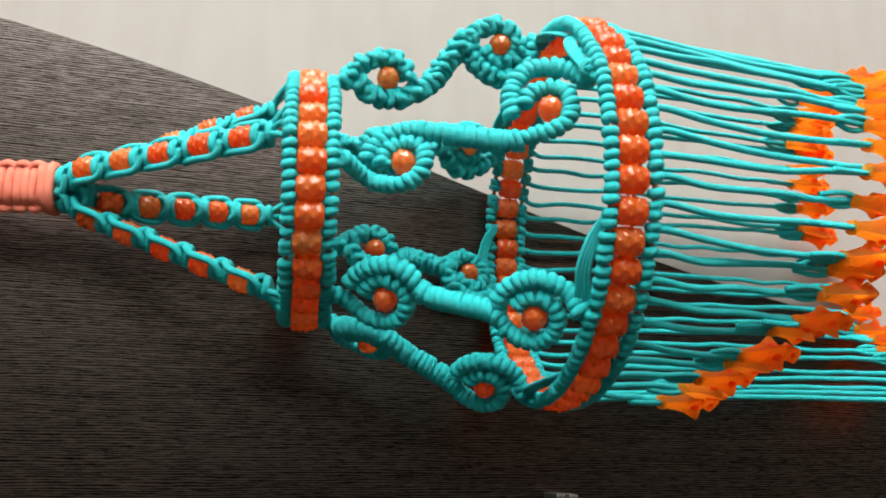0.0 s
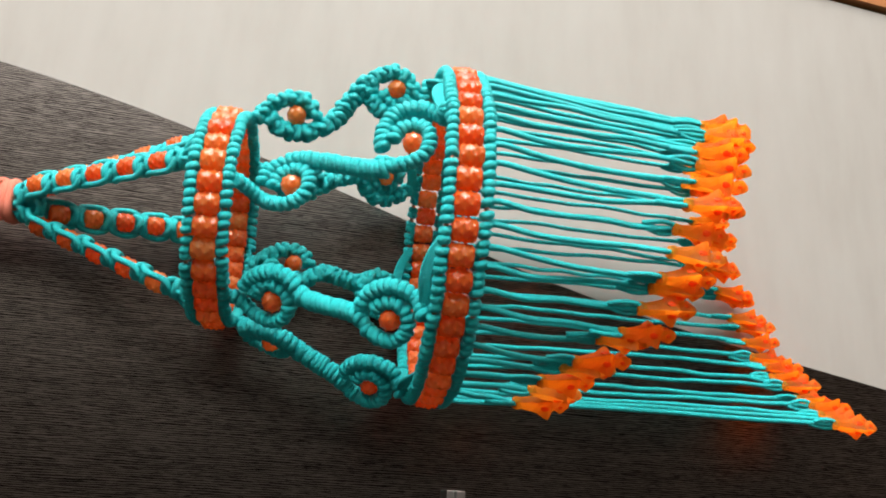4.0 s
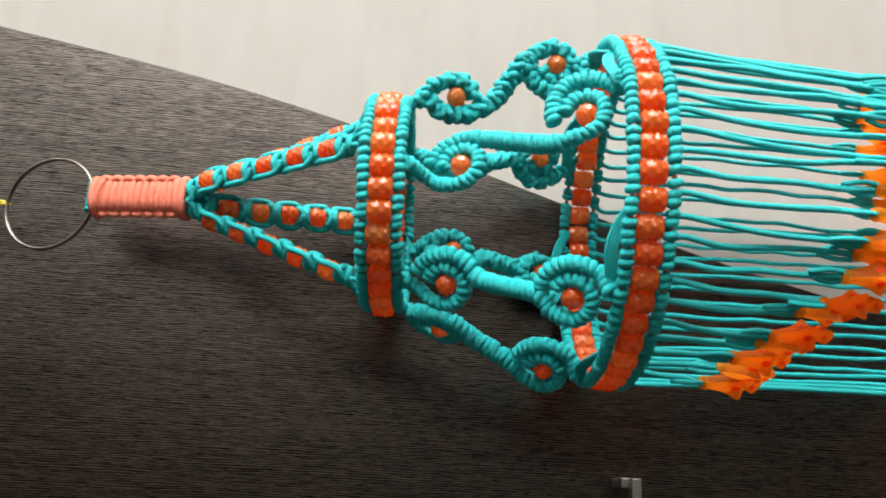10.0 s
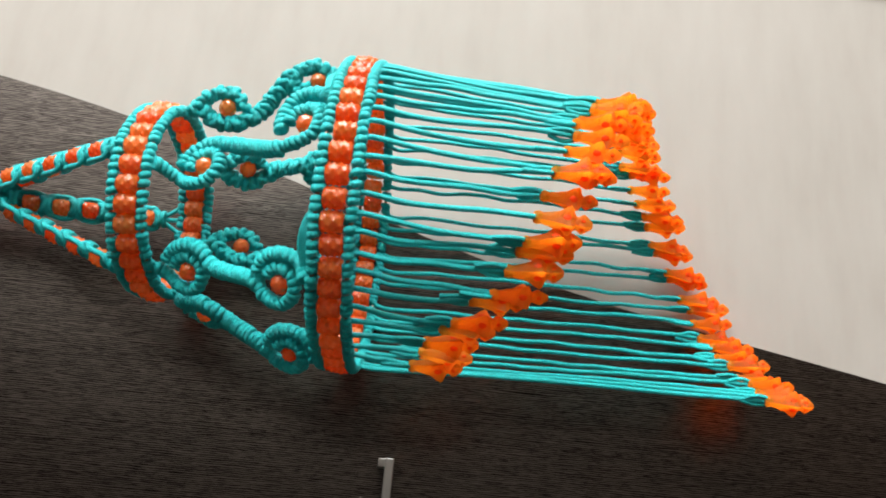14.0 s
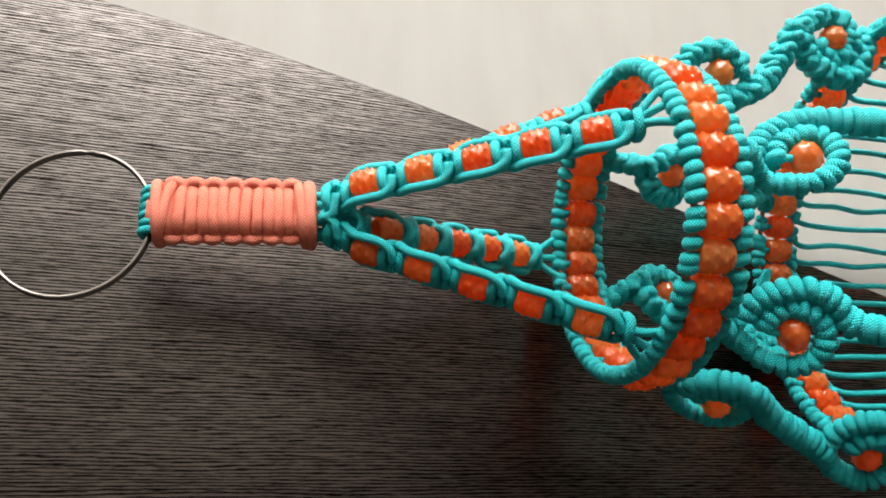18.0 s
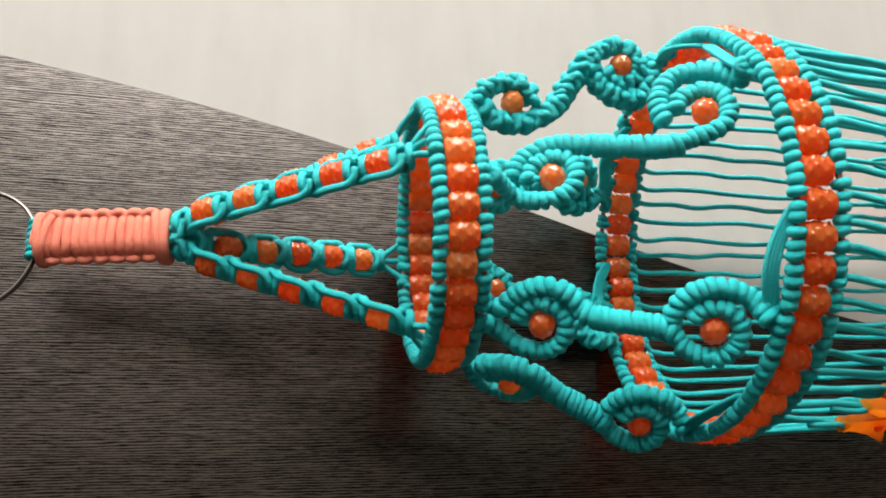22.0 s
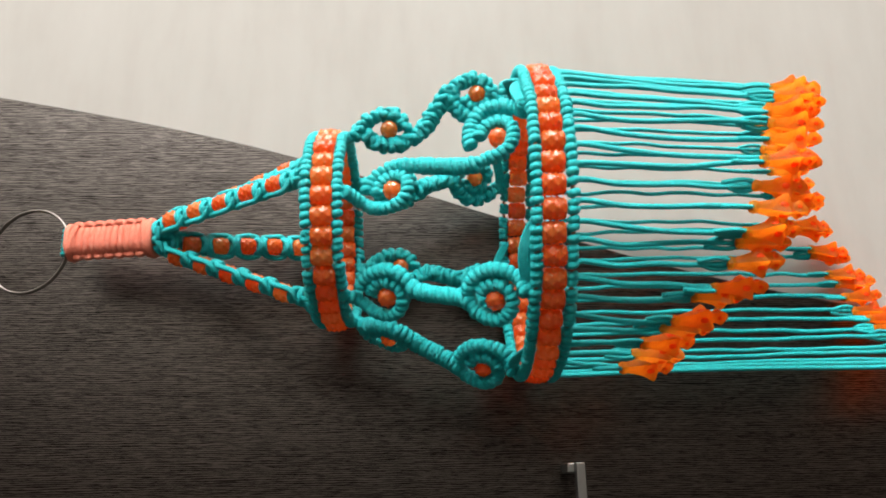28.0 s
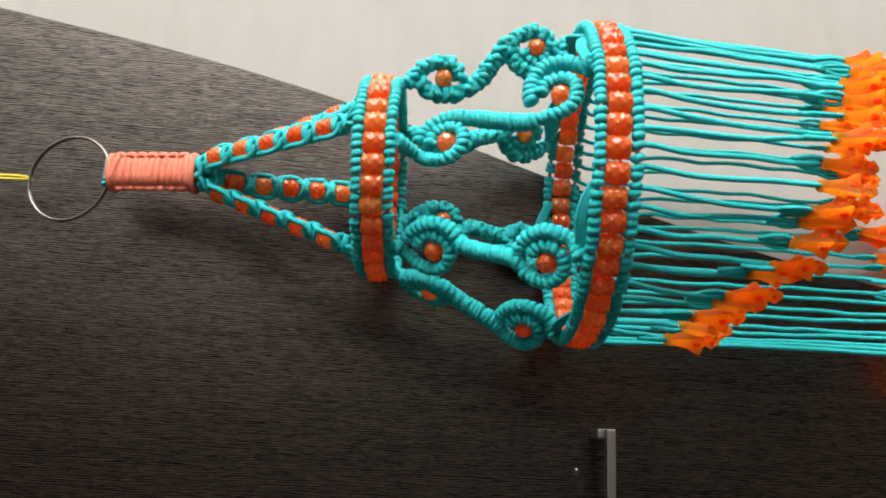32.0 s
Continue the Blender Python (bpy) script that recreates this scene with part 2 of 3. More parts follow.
class Geo:
    """Gathers grids of points into one smooth mesh, with its girth and length in metres as the texture map."""

    def __init__(self):
        self.v, self.f, self.uv, self.count = [], [], [], 0

    def grid(self, p, uv, ring=False, loop=False):
        """p: rows x columns x 3; ring: the columns close; loop: the rows close."""
        n, m = p.shape[:2]
        i = np.arange(n if loop else n - 1)[:, None]
        j = np.arange(m if ring else m - 1)[None, :]
        i2, j2 = (i + 1) % n, (j + 1) % m
        quads = np.stack([i * m + j, i * m + j2, i2 * m + j2, i2 * m + j], -1).reshape(-1, 4) + self.count
        u, w = uv
        u, w = np.r_[u, 2 * u[-1] - u[-2]], np.r_[w, 2 * w[-1] - w[-2]]
        ua, ub, wa, wb = u[j], u[j + 1], w[i], w[i + 1]
        z = np.zeros((len(i), j.shape[1]))
        tex = np.stack([np.stack([ua + z, wa + z], -1), np.stack([ub + z, wa + z], -1), np.stack([ub + z, wb + z], -1), np.stack([ua + z, wb + z], -1)], 2)
        self.v.append(p.reshape(-1, 3))
        self.f.append(quads)
        self.uv.append(tex.reshape(-1, 2))
        self.count += n * m
        return self

    def tube(self, path, radius, sides=8, loop=False, flat=1.0, caps=True):
        path = np.asarray(path, float)
        n = len(path)
        tan = (np.roll(path, -1, 0) - np.roll(path, 1, 0)) if loop else np.gradient(path, axis=0)
        tan /= np.linalg.norm(tan, axis=1)[:, None] + 1e-12
        ref = np.array([0.31, -0.77, 0.56])
        nor = np.zeros_like(path)
        a = np.cross(tan[0], ref)
        for k in range(n):
            a = a - tan[k] * (a @ tan[k])
            a /= np.linalg.norm(a) + 1e-12
            nor[k] = a
        bi = np.cross(tan, nor)
        if loop:
            twist = math.atan2(nor[0] @ np.cross(tan[0], nor[-1]), nor[0] @ nor[-1])
            ang = twist * np.arange(n) / n
            nor, bi = nor * np.cos(ang)[:, None] + bi * np.sin(ang)[:, None], bi * np.cos(ang)[:, None] - nor * np.sin(ang)[:, None]
        r = np.broadcast_to(np.asarray(radius, float), (n,)).copy()
        if caps and not loop:
            path = np.concatenate([path[:1], path, path[-1:]])
            nor, bi = np.concatenate([nor[:1], nor, nor[-1:]]), np.concatenate([bi[:1], bi, bi[-1:]])
            r = np.concatenate([[1e-5], r, [1e-5]])
        th = np.arange(sides) * 2 * math.pi / sides
        p = path[:, None] + r[:, None, None] * (np.cos(th)[None, :, None] * nor[:, None] + flat * np.sin(th)[None, :, None] * bi[:, None])
        length = np.r_[0, np.cumsum(np.linalg.norm(np.diff(path, axis=0), axis=1))] + 1e-6 * np.arange(len(path))
        u = np.arange(sides) * 2 * math.pi * float(r.max()) / sides
        length[1:2] = max(length[1], 1e-4)
        return self.grid(p, (u, length), ring=True, loop=loop)

    def mesh(self, name, mat, smooth=True):
        me = bpy.data.meshes.new(name)
        v, f = np.concatenate(self.v), np.concatenate(self.f)
        me.from_pydata(v.tolist(), [], f.tolist())
        layer = me.uv_layers.new(name="UVMap")
        layer.data.foreach_set("uv", np.concatenate(self.uv).astype(np.float32).ravel())
        me.polygons.foreach_set("use_smooth", np.full(len(f), smooth))
        me.materials.append(mat)
        me.update()
        return me


def curve(points, step=0.001, loop=False):
    """A smooth line through the points (Catmull-Rom), resampled at even steps."""
    p = np.asarray(points, float)
    ext = np.concatenate([p[-1:], p, p[:2]]) if loop else np.concatenate([2 * p[:1] - p[1:2], p, 2 * p[-1:] - p[-2:-1]])
    out = []
    t = np.linspace(0, 1, 12, endpoint=False)[:, None]
    for k in range(len(ext) - 3):
        a, b, c, d = ext[k : k + 4]
        out.append(0.5 * (2 * b + (c - a) * t + (2 * a - 5 * b + 4 * c - d) * t**2 + (3 * b - a - 3 * c + d) * t**3))
    q = np.concatenate(out + ([p[:1]] if loop else [p[-1:]]))
    s = np.r_[0, np.cumsum(np.linalg.norm(np.diff(q, axis=0), axis=1))]
    n = max(3, int(round(s[-1] / step)) + 1)
    at = np.linspace(0, s[-1], n)
    if loop:
        at = at[:-1]
    return np.stack([np.interp(at, s, q[:, k]) for k in range(3)], 1)


WORLD_OF = {}


def part(name, mesh, parent, m=None, label=""):
    ob = new(name, mesh)
    m = m or Matrix()
    ob.matrix_basis = m
    ob.parent = parent
    ob.matrix_parent_inverse = WORLD_OF[parent].inverted()
    WORLD_OF[ob] = m
    if label:
        tagged(ob, label)
    return ob


def empty(name, place, label, category, **more):
    ob = new(name)
    ob.empty_display_size = 0.02
    ob.matrix_basis = Matrix.Translation(place)
    WORLD_OF[ob] = ob.matrix_basis.copy()
    return tagged(ob, label, category, **more)


def basis(x, y, z, at):
    return Matrix(((x[0], y[0], z[0], at[0]), (x[1], y[1], z[1], at[1]), (x[2], y[2], z[2], at[2]), (0, 0, 0, 1)))


def unit(v):
    v = np.asarray(v, float)
    return v / np.linalg.norm(v)


def box_mesh(name, lo, hi, mat, bevel=0.0):
    bm = bmesh.new()
    bmesh.ops.create_cube(bm, size=1.0)
    lo, hi = Vector(lo), Vector(hi)
    bmesh.ops.transform(bm, matrix=Matrix.Translation((lo + hi) / 2) @ Matrix.Diagonal((*(hi - lo), 1)), verts=bm.verts)
    if bevel:
        bmesh.ops.bevel(bm, geom=list(bm.edges), offset=bevel, segments=2, affect="EDGES", profile=0.6)
    me = bpy.data.meshes.new(name)
    bm.to_mesh(me)
    bm.free()
    me.materials.append(mat)
    return me


def structure(name, lo, hi, mat, label, bevel=0.0):
    return tagged(new(name, box_mesh(name, lo, hi, mat, bevel)), label, name.split("_")[0], kind="structure")


# ---- the room ----
FRONT = 0.0015  # the wardrobe's face
# unseen shell, its dark and pale sides added to shape the door's sheen
structure("floor", (-2.0, -3.0, -0.1), (2.0, 0.6, 0.0), M_FLOOR, "unseen floor, kept dark to dim reflections in the door")
structure("ceiling_1", (-2.0, -3.0, 2.7), (0.6, 0.6, 2.8), M_DIM, "unseen dark ceiling half added to dim reflections in the door")
structure("ceiling_2", (0.6, -3.0, 2.7), (2.0, 0.6, 2.8), M_WALL, "unseen white ceiling half on the window side, kept bright for the door sheen")
structure("wall_west", (-0.88, -3.1, 0.0), (-0.78, 0.6, 2.7), M_DIM, "unseen dark side wall added to dim reflections in the door")
structure("wall_front", (-2.0, FRONT + 0.041, 0.0), (2.0, 0.7, 2.7), M_DIM, "unseen dark wall behind the wardrobe")
structure("wall_back_1", (-2.0, -3.1, 0.0), (0.6, -3.0, 2.7), M_DIM, "unseen dark half of the back wall, added to dim reflections in the door")
structure("wall_back_2", (0.6, -3.1, 0.0), (2.0, -3.0, 2.7), M_CREAM, "unseen pale half of the back wall, added to brighten the door sheen")
wy0, wy1, wz0, wz1 = -2.54, -0.26, 0.54, 2.66
# unseen walls round the window, pale to add fill
structure("wall_east_1", (2.0, -3.1, 0.0), (2.1, 0.7, wz0), M_CREAM, "unseen pale wall below the window, added as fill")
structure("wall_east_2", (2.0, -3.1, wz1), (2.1, 0.7, 2.7), M_CREAM, "unseen pale wall above the window, added as fill")
structure("wall_east_3", (2.0, -3.1, wz0), (2.1, wy0, wz1), M_CREAM, "unseen pale wall beside the window, added as fill")
structure("wall_east_4", (2.0, wy1, wz0), (2.1, 0.7, wz1), M_CREAM, "unseen pale wall beside the window, added as fill")


def seam(z):
    """Where the dark and the pale laminate meet, across the door, at height z."""
    return 0.0445 + 0.245 * (z - 1.325) + 0.0075 * math.sin(2 * math.pi * (z - 1.325) / 0.62)


def inlay(name, side, mat):
    """One half of the door's face, cut along the slanted seam, 18 mm thick."""
    zs = np.linspace(0.0, 2.5, 126)
    geo = Geo()
    edge = np.array([seam(z) if 0.8 < z < 1.85 else seam(min(max(z, 0.8), 1.85)) + 0.245 * (z - min(max(z, 0.8), 1.85)) for z in zs])
    far = -0.78 if side < 0 else 0.2744 + 0.07 * (zs - 1.0)
    inner = edge - 0.0001 if side < 0 else edge + 0.0001
    rows = []
    for x, y in ((far, FRONT), (inner, FRONT), (inner, FRONT + 0.04), (far, FRONT + 0.04)):
        rows.append(np.stack([np.broadcast_to(x, zs.shape), np.full_like(zs, y), zs], 1))
    if side > 0:
        rows.reverse()
    p = np.stack(rows, 1)
    geo.grid(p, (np.arange(4.0), zs), ring=True)
    return geo.mesh(name, mat, smooth=False)


door = empty("wardrobe_door", (0, 0.01, 0.0), "wardrobe door in dark and pale wood laminate with a slanted seam", "door")
part("dark_panel", inlay("dark_panel", -1, M_DARK), door, label="dark brown wood-grain laminate panel")
part("pale_panel", inlay("pale_panel", 1, M_LIGHT), door, label="pale cream wood-grain laminate panel")

# ---- the macrame hanging ----
BIG_C, SMALL_C = np.array([0.0, -0.0884, 1.3040]), np.array([0.0016, -0.0719, 1.4155])


def ring_frame(centre, up):
    up = unit(up)
    front = unit(np.array([0, -1, 0]) - up * -up[1])
    return centre, up, front, np.cross(up, front)


BIG = ring_frame(BIG_C, (0.011, 0.067, 0.998))
SMALL = ring_frame(SMALL_C, (-0.010, 0.095, 0.995))


def on_ring(ring, deg, r, h=0.0):
    """A point of a ring: 0 degrees faces the room, 90 degrees the side of the window."""
    c, up, front, side = ring
    a = np.radians(deg)
    return c + r * (np.cos(a) * front + np.sin(a) * side) + h * up


def axis_at(z):
    k = (z - BIG_C[2]) / (SMALL_C[2] - BIG_C[2])
    return BIG_C + k * (SMALL_C - BIG_C)


hanging = empty("macrame_hanging", (0.0, -0.05, 1.58), "turquoise cord macrame wall hanging with orange beads and fringe", "wall hanging")


def turn_geo(core, cord, slant, seed, major=16, minor=8, lumps=0.08):
    """One squashed turn of cord round a core: x outwards, y across, z along the core."""
    rng = random.Random(seed)
    th = np.arange(major) * 2 * math.pi / major
    ph = np.arange(minor) * 2 * math.pi / minor
    lean = slant * (0.7 + 0.6 * rng.random())
    r = core + 0.0004 * rng.uniform(-0.5, 1)
    w = cord * (0.92 + 0.18 * rng.random())
    radial = np.stack([np.cos(th), np.sin(th), 0 * th], 1)
    up = np.array([0.0, 0.0, 1.0])
    centre = r * radial + (lean * r * np.sin(th))[:, None] * up
    fat = 1 + lumps * rng.uniform(-1, 1) * np.cos(th + rng.uniform(0, 6))
    if lumps > 0.1:
        # the inner side of a hitch: two bulbs with a pinch between them, leaning together
        centre = r * radial + (lean * r * (np.abs(np.sin(th)) - 0.5) + 0.3 * lean * r * np.sin(th))[:, None] * up
        fat = 1.05 - lumps * np.cos(4 * th) + 0.12 * np.cos(th + rng.uniform(0, 6))
    p = centre[:, None] + (w * fat)[:, None, None] * ((np.sign(np.cos(ph)) * np.abs(np.cos(ph)) ** 0.92)[None, :, None] * radial[:, None] * 0.92 + (np.sign(np.sin(ph)) * np.abs(np.sin(ph)) ** 0.92)[None, :, None] * up * 1.06)
    return p, (ph * w, th * (r + w))


TURNS = {}


def windings(path, owner, pitch=0.0031, core=0.0021, cord=0.00165, slant=0.3, loop=False, seed=0, uneven=0.1, rough=False, single=lambda c: False):
    """Half hitches packed along a path, one turn of cord after another: each turn an object where single() says so, the others joined."""
    rng = random.Random(seed)
    key = (core, cord, rough)
    if key not in TURNS:
        grids = [turn_geo(core, cord, slant * ((2.4, 1.6, 3.0, 2.0)[k] if rough else 1), 7 + k, lumps=0.27 if rough else 0.08) for k in range(4)]
        meshes = []
        for p, uv in grids:
            meshes.append(Geo().grid(p, uv, ring=True, loop=True).mesh("cord_turn", M_TEAL))
        TURNS[key] = (grids, meshes)
    grids, meshes = TURNS[key]
    full = np.concatenate([path, path[:1]]) if loop else path
    s = np.r_[0, np.cumsum(np.linalg.norm(np.diff(full, axis=0), axis=1))]
    n = max(2, int(s[-1] / pitch))
    at = (np.arange(n) + 0.5 + uneven * np.array([rng.uniform(-1, 1) for _ in range(n)])) * s[-1] / n
    spot = lambda q: np.stack([np.interp(q, s, full[:, k]) for k in range(3)], 1)  # noqa: E731
    where, ahead = spot(at), spot(at + 0.0008) - spot(at - 0.0008)
    rest = Geo()
    turned_so_far = 0
    for c, t in zip(where, ahead):
        t = unit(t + 0.15 * np.array([rng.uniform(-1, 1) for _ in range(3)]) * np.linalg.norm(t))
        out = unit(c - axis_at(c[2]) - t * ((c - axis_at(c[2])) @ t))
        across = np.cross(t, out)
        k = rng.randrange(4)
        if rough:
            # each hitch sits turned against the one before
            swing = rng.uniform(-0.35, 0.35) + (0.785 if turned_so_far % 2 else 0.0)
            out, across = out * math.cos(swing) + across * math.sin(swing), across * math.cos(swing) - out * math.sin(swing)
            turned_so_far += 1
        if single(c):
            part("cord_turn", meshes[k], owner, basis(out, across, t, c))
        else:
            p, uv = grids[k]
            rest.grid(c + p @ np.stack([out, across, t]), uv, ring=True, loop=True)
    if rest.count:
        tagged(part("cord_winding", rest.mesh("cord_winding", M_TEAL), owner), kind="stuff")


def knobs(u, v, rows, count, size):
    """How far small round knobs stand out at the turn u (radians) and the way v (0 to 1) along a bead: staggered rows of them."""
    lift = 0 * u
    for k in range(rows):
        c = (k + 0.5) / rows
        step = 2 * math.pi / count
        off = (u - (0.5 * step if k % 2 else 0.0) + 0.5 * step) % step - 0.5 * step
        lift = np.maximum(lift, np.exp(-((off / (0.2 * step)) ** 2) - ((v - c) * rows / 0.2) ** 2))
    return size * lift


def bead_mesh(name, radius, length, count=8, hole=0.0016):
    """A barrel bead with a bore, along z, set with four rows of small knobs."""
    th = np.arange(count * 8) * 2 * math.pi / (count * 8)
    h = length / 2
    out = []
    for r, z in ((hole, -h * 0.7), (hole * 1.6, -h * 0.92), (radius * 0.6, -h)):
        out.append(np.stack([r * np.cos(th), r * np.sin(th), z + 0 * th], 1))
    for v in np.linspace(0.02, 0.98, 29):
        s = 2 * v - 1
        r = radius * (1.0 - 0.2 * abs(s) ** 3) + knobs(th, v + 0 * th, 4, count, 0.00080)
        out.append(np.stack([r * np.cos(th), r * np.sin(th), h * s + 0 * th], 1))
    for r, z in ((radius * 0.6, h), (hole * 1.6, h * 0.92), (hole, h * 0.7)):
        out.append(np.stack([r * np.cos(th), r * np.sin(th), z + 0 * th], 1))
    geo = Geo()
    geo.grid(np.array(out), (th * radius, np.arange(len(out)) * 0.001), ring=True, loop=True)
    return geo.mesh(name, M_BEAD)


BAND_BEAD = bead_mesh("band_bead", 0.0053, 0.0114)
STRAP_BEAD = bead_mesh("strap_bead", 0.0048, 0.0096)


def berry_mesh(name, radius):
    """A round bead covered in small knobs."""
    th = np.arange(48) * 2 * math.pi / 48
    rows = []
    for q in np.linspace(0.03, math.pi - 0.03, 25):
        r = radius * 0.95 + knobs(th, q / math.pi + 0 * th, 6, 8, 0.0007) * math.sin(q)
        rows.append(np.stack([r * math.sin(q) * np.cos(th), r * math.sin(q) * np.sin(th), r * math.cos(q) * 0.95], 1))
    return Geo().grid(np.array(rows), (th * radius, np.arange(25) * 0.0008), ring=True).mesh(name, M_BEAD)


SCROLL_BEAD = berry_mesh("scroll_bead", 0.0054)


def turned(at, along, across, spin=0.0):
    """A pose at a point with z along a way."""
    z = unit(along)
    x = unit(np.asarray(across) - z * (np.asarray(across) @ z))
    return basis(x, np.cross(z, x), z, at) @ Matrix.Rotation(spin, 4, "Z")


CORD_BIT = Geo().tube(np.array([(0, 0, z) for z in np.linspace(-0.0085, 0.0085, 5)]), 0.0014, 6).mesh("cord_bit", M_TEAL)


# bands: two wire hoops wound with cord, beads between them
def band(name, ring, bead_r, rope_r, half, beads, label, seed):
    rng = random.Random(seed)
    ob = empty(name, Vector(ring[0]), "", "")
    ob.parent, ob.matrix_parent_inverse = hanging, WORLD_OF[hanging].inverted()
    tagged(ob, label)
    for h, side in ((half, "upper"), (-half, "lower")):
        wob = [on_ring(ring, d, rope_r + 0.0004 * rng.uniform(-1, 1), h + 0.0004 * rng.uniform(-1, 1)) for d in range(0, 360, 12)]
        path = curve(wob, 0.002, loop=True)
        windings(path, ob, 0.0043, 0.0014, 0.00195, 0.25, loop=True, uneven=0.22, seed=seed + int(h * 1e4), single=lambda c: c[1] < ring[0][1] + 0.015)
        part("wire_hoop", Geo().tube(curve([on_ring(ring, d, rope_r, h) for d in range(0, 360, 10)], 0.003, loop=True), 0.0011, 6, loop=True).mesh("wire_hoop", M_WIRE), ob, label="copper coloured wire hoop")
    for k in range(beads):
        d = 360 * (k + 0.04 * rng.uniform(-1, 1)) / beads
        at = on_ring(ring, d, bead_r + 0.0005 * rng.uniform(-1, 1), 0.0006 * rng.uniform(-1, 1))
        out = at - ring[0]
        part("bead", BAND_BEAD, ob, turned(at, ring[1] + 0.06 * rng.uniform(-1, 1) * ring[3], out, rng.uniform(0, 0.7)))
        part("bead_cord", CORD_BIT, ob, turned(on_ring(ring, d, bead_r, 0), ring[1], out))
    return ob


band("lower_band", BIG, 0.0832, 0.0847, 0.0084, 47, "wide band of orange beads between two cord-wound hoops", 3)
band("upper_band", SMALL, 0.0520, 0.0530, 0.0082, 31, "narrow band of orange beads between two cord-wound hoops", 5)

# scrolls: S-shaped ropes of half hitches, a bead in each eye; each hangs twisted its own way
SCROLLS = [
    ((0.0054, -0.1218, 1.3837), (0.0235, -0.1487, 1.3312), (0.98, 0.2), (0.98, 0.2), 1.0),
    ((-0.0468, -0.1030, 1.3860), (-0.0566, -0.1330, 1.3335), (0.85, -0.53), (0.85, -0.53), 1.0),
    ((0.0556, -0.0933, 1.3852), (0.0756, -0.1009, 1.3348), (-0.95, 0.31), (-0.95, 0.31), 0.95),
    ((-0.0580, -0.0580, 1.3840), (-0.0773, -0.0669, 1.3317), (0.2, -0.98), (0.65, -0.76), 0.97),
    ((-0.0067, -0.0283, 1.3768), (-0.0120, -0.0127, 1.3222), (-0.99, -0.16), (-0.99, -0.16), 0.95),
    ((0.0396, -0.0455, 1.3775), (0.0530, -0.0330, 1.3285), (-0.75, 0.66), (-0.75, 0.66), 0.95),
]
SPIRAL = [(-15.0, -5.0), (-8.0, -9.0), (0, -9.8), (6.6, -7.2), (9.4, -1.0), (7.4, 5.4), (2.0, 8.4), (-4.2, 7.6), (-8.4, 3.8), (-9.4, 0.2)]
BAR_A = [(-15.5, 3.0), (-12.5, 8.6), (-4.0, 13.2), (4.0, 13.9), (12.0, 11.8)]
# the ones that show their inner side begin with an open hook
HOOK = [(-14.5, -3.0), (-9.0, -7.2), (-2.0, -9.4), (4.2, -8.6), (8.4, -5.0), (9.2, -0.6)]
BAR_B = [(-19, -11.5), (-9, -11.2), (-1.0, -9.9), (5.8, -7.4), (9.0, -1.4), (7.4, 5.2), (1.6, 8.4), (-5.0, 7.0), (-8.4, 2.4)]
# the other scrolls cross from eye to eye on a slant
SLANT_A, SLANT_B = [(4.0, 14.4), (11.0, 11.0), (18.0, 6.0)], [(-17.0, -1.5), (-10.0, -7.5)]
# the front one ends in a wide double hook
WIDE_B = [(-19, -11.5), (-9, -11.2), (-1.0, -10.2), (5.4, -7.6), (8.4, -1.0), (7.2, 5.4), (2.6, 9.0), (-3.6, 9.4), (-8.4, 6.8), (-10.5, 3.0)]
WIDE_ARM = [(15.0, 11.0), (8.0, 17.6), (0.0, 20.4), (-8.0, 19.4), (-13.8, 14.4), (-16.0, 7.0), (-15.4, 0.0)]
LOOSE_A, LOOSE_B = [(-15.5, 1.6), (-11.0, 6.2), (-5.0, 9.2), (2.0, 9.2), (8.5, 7.4), (14.5, 4.0), (20.0, 0.4)], [(-17.0, -1.0), (-10.0, -6.5), (-2.0, -9.6), (5.0, -7.8)]
ARM = [(12.5, 12.0), (4.0, 15.4), (-5.0, 14.6), (-12.0, 9.4), (-15.0, 2.0), (-14.6, -3.0)]


def ring_angle(ring, p):
    q = np.asarray(p) - ring[0]
    return math.degrees(math.atan2(q @ ring[3], q @ ring[2]))


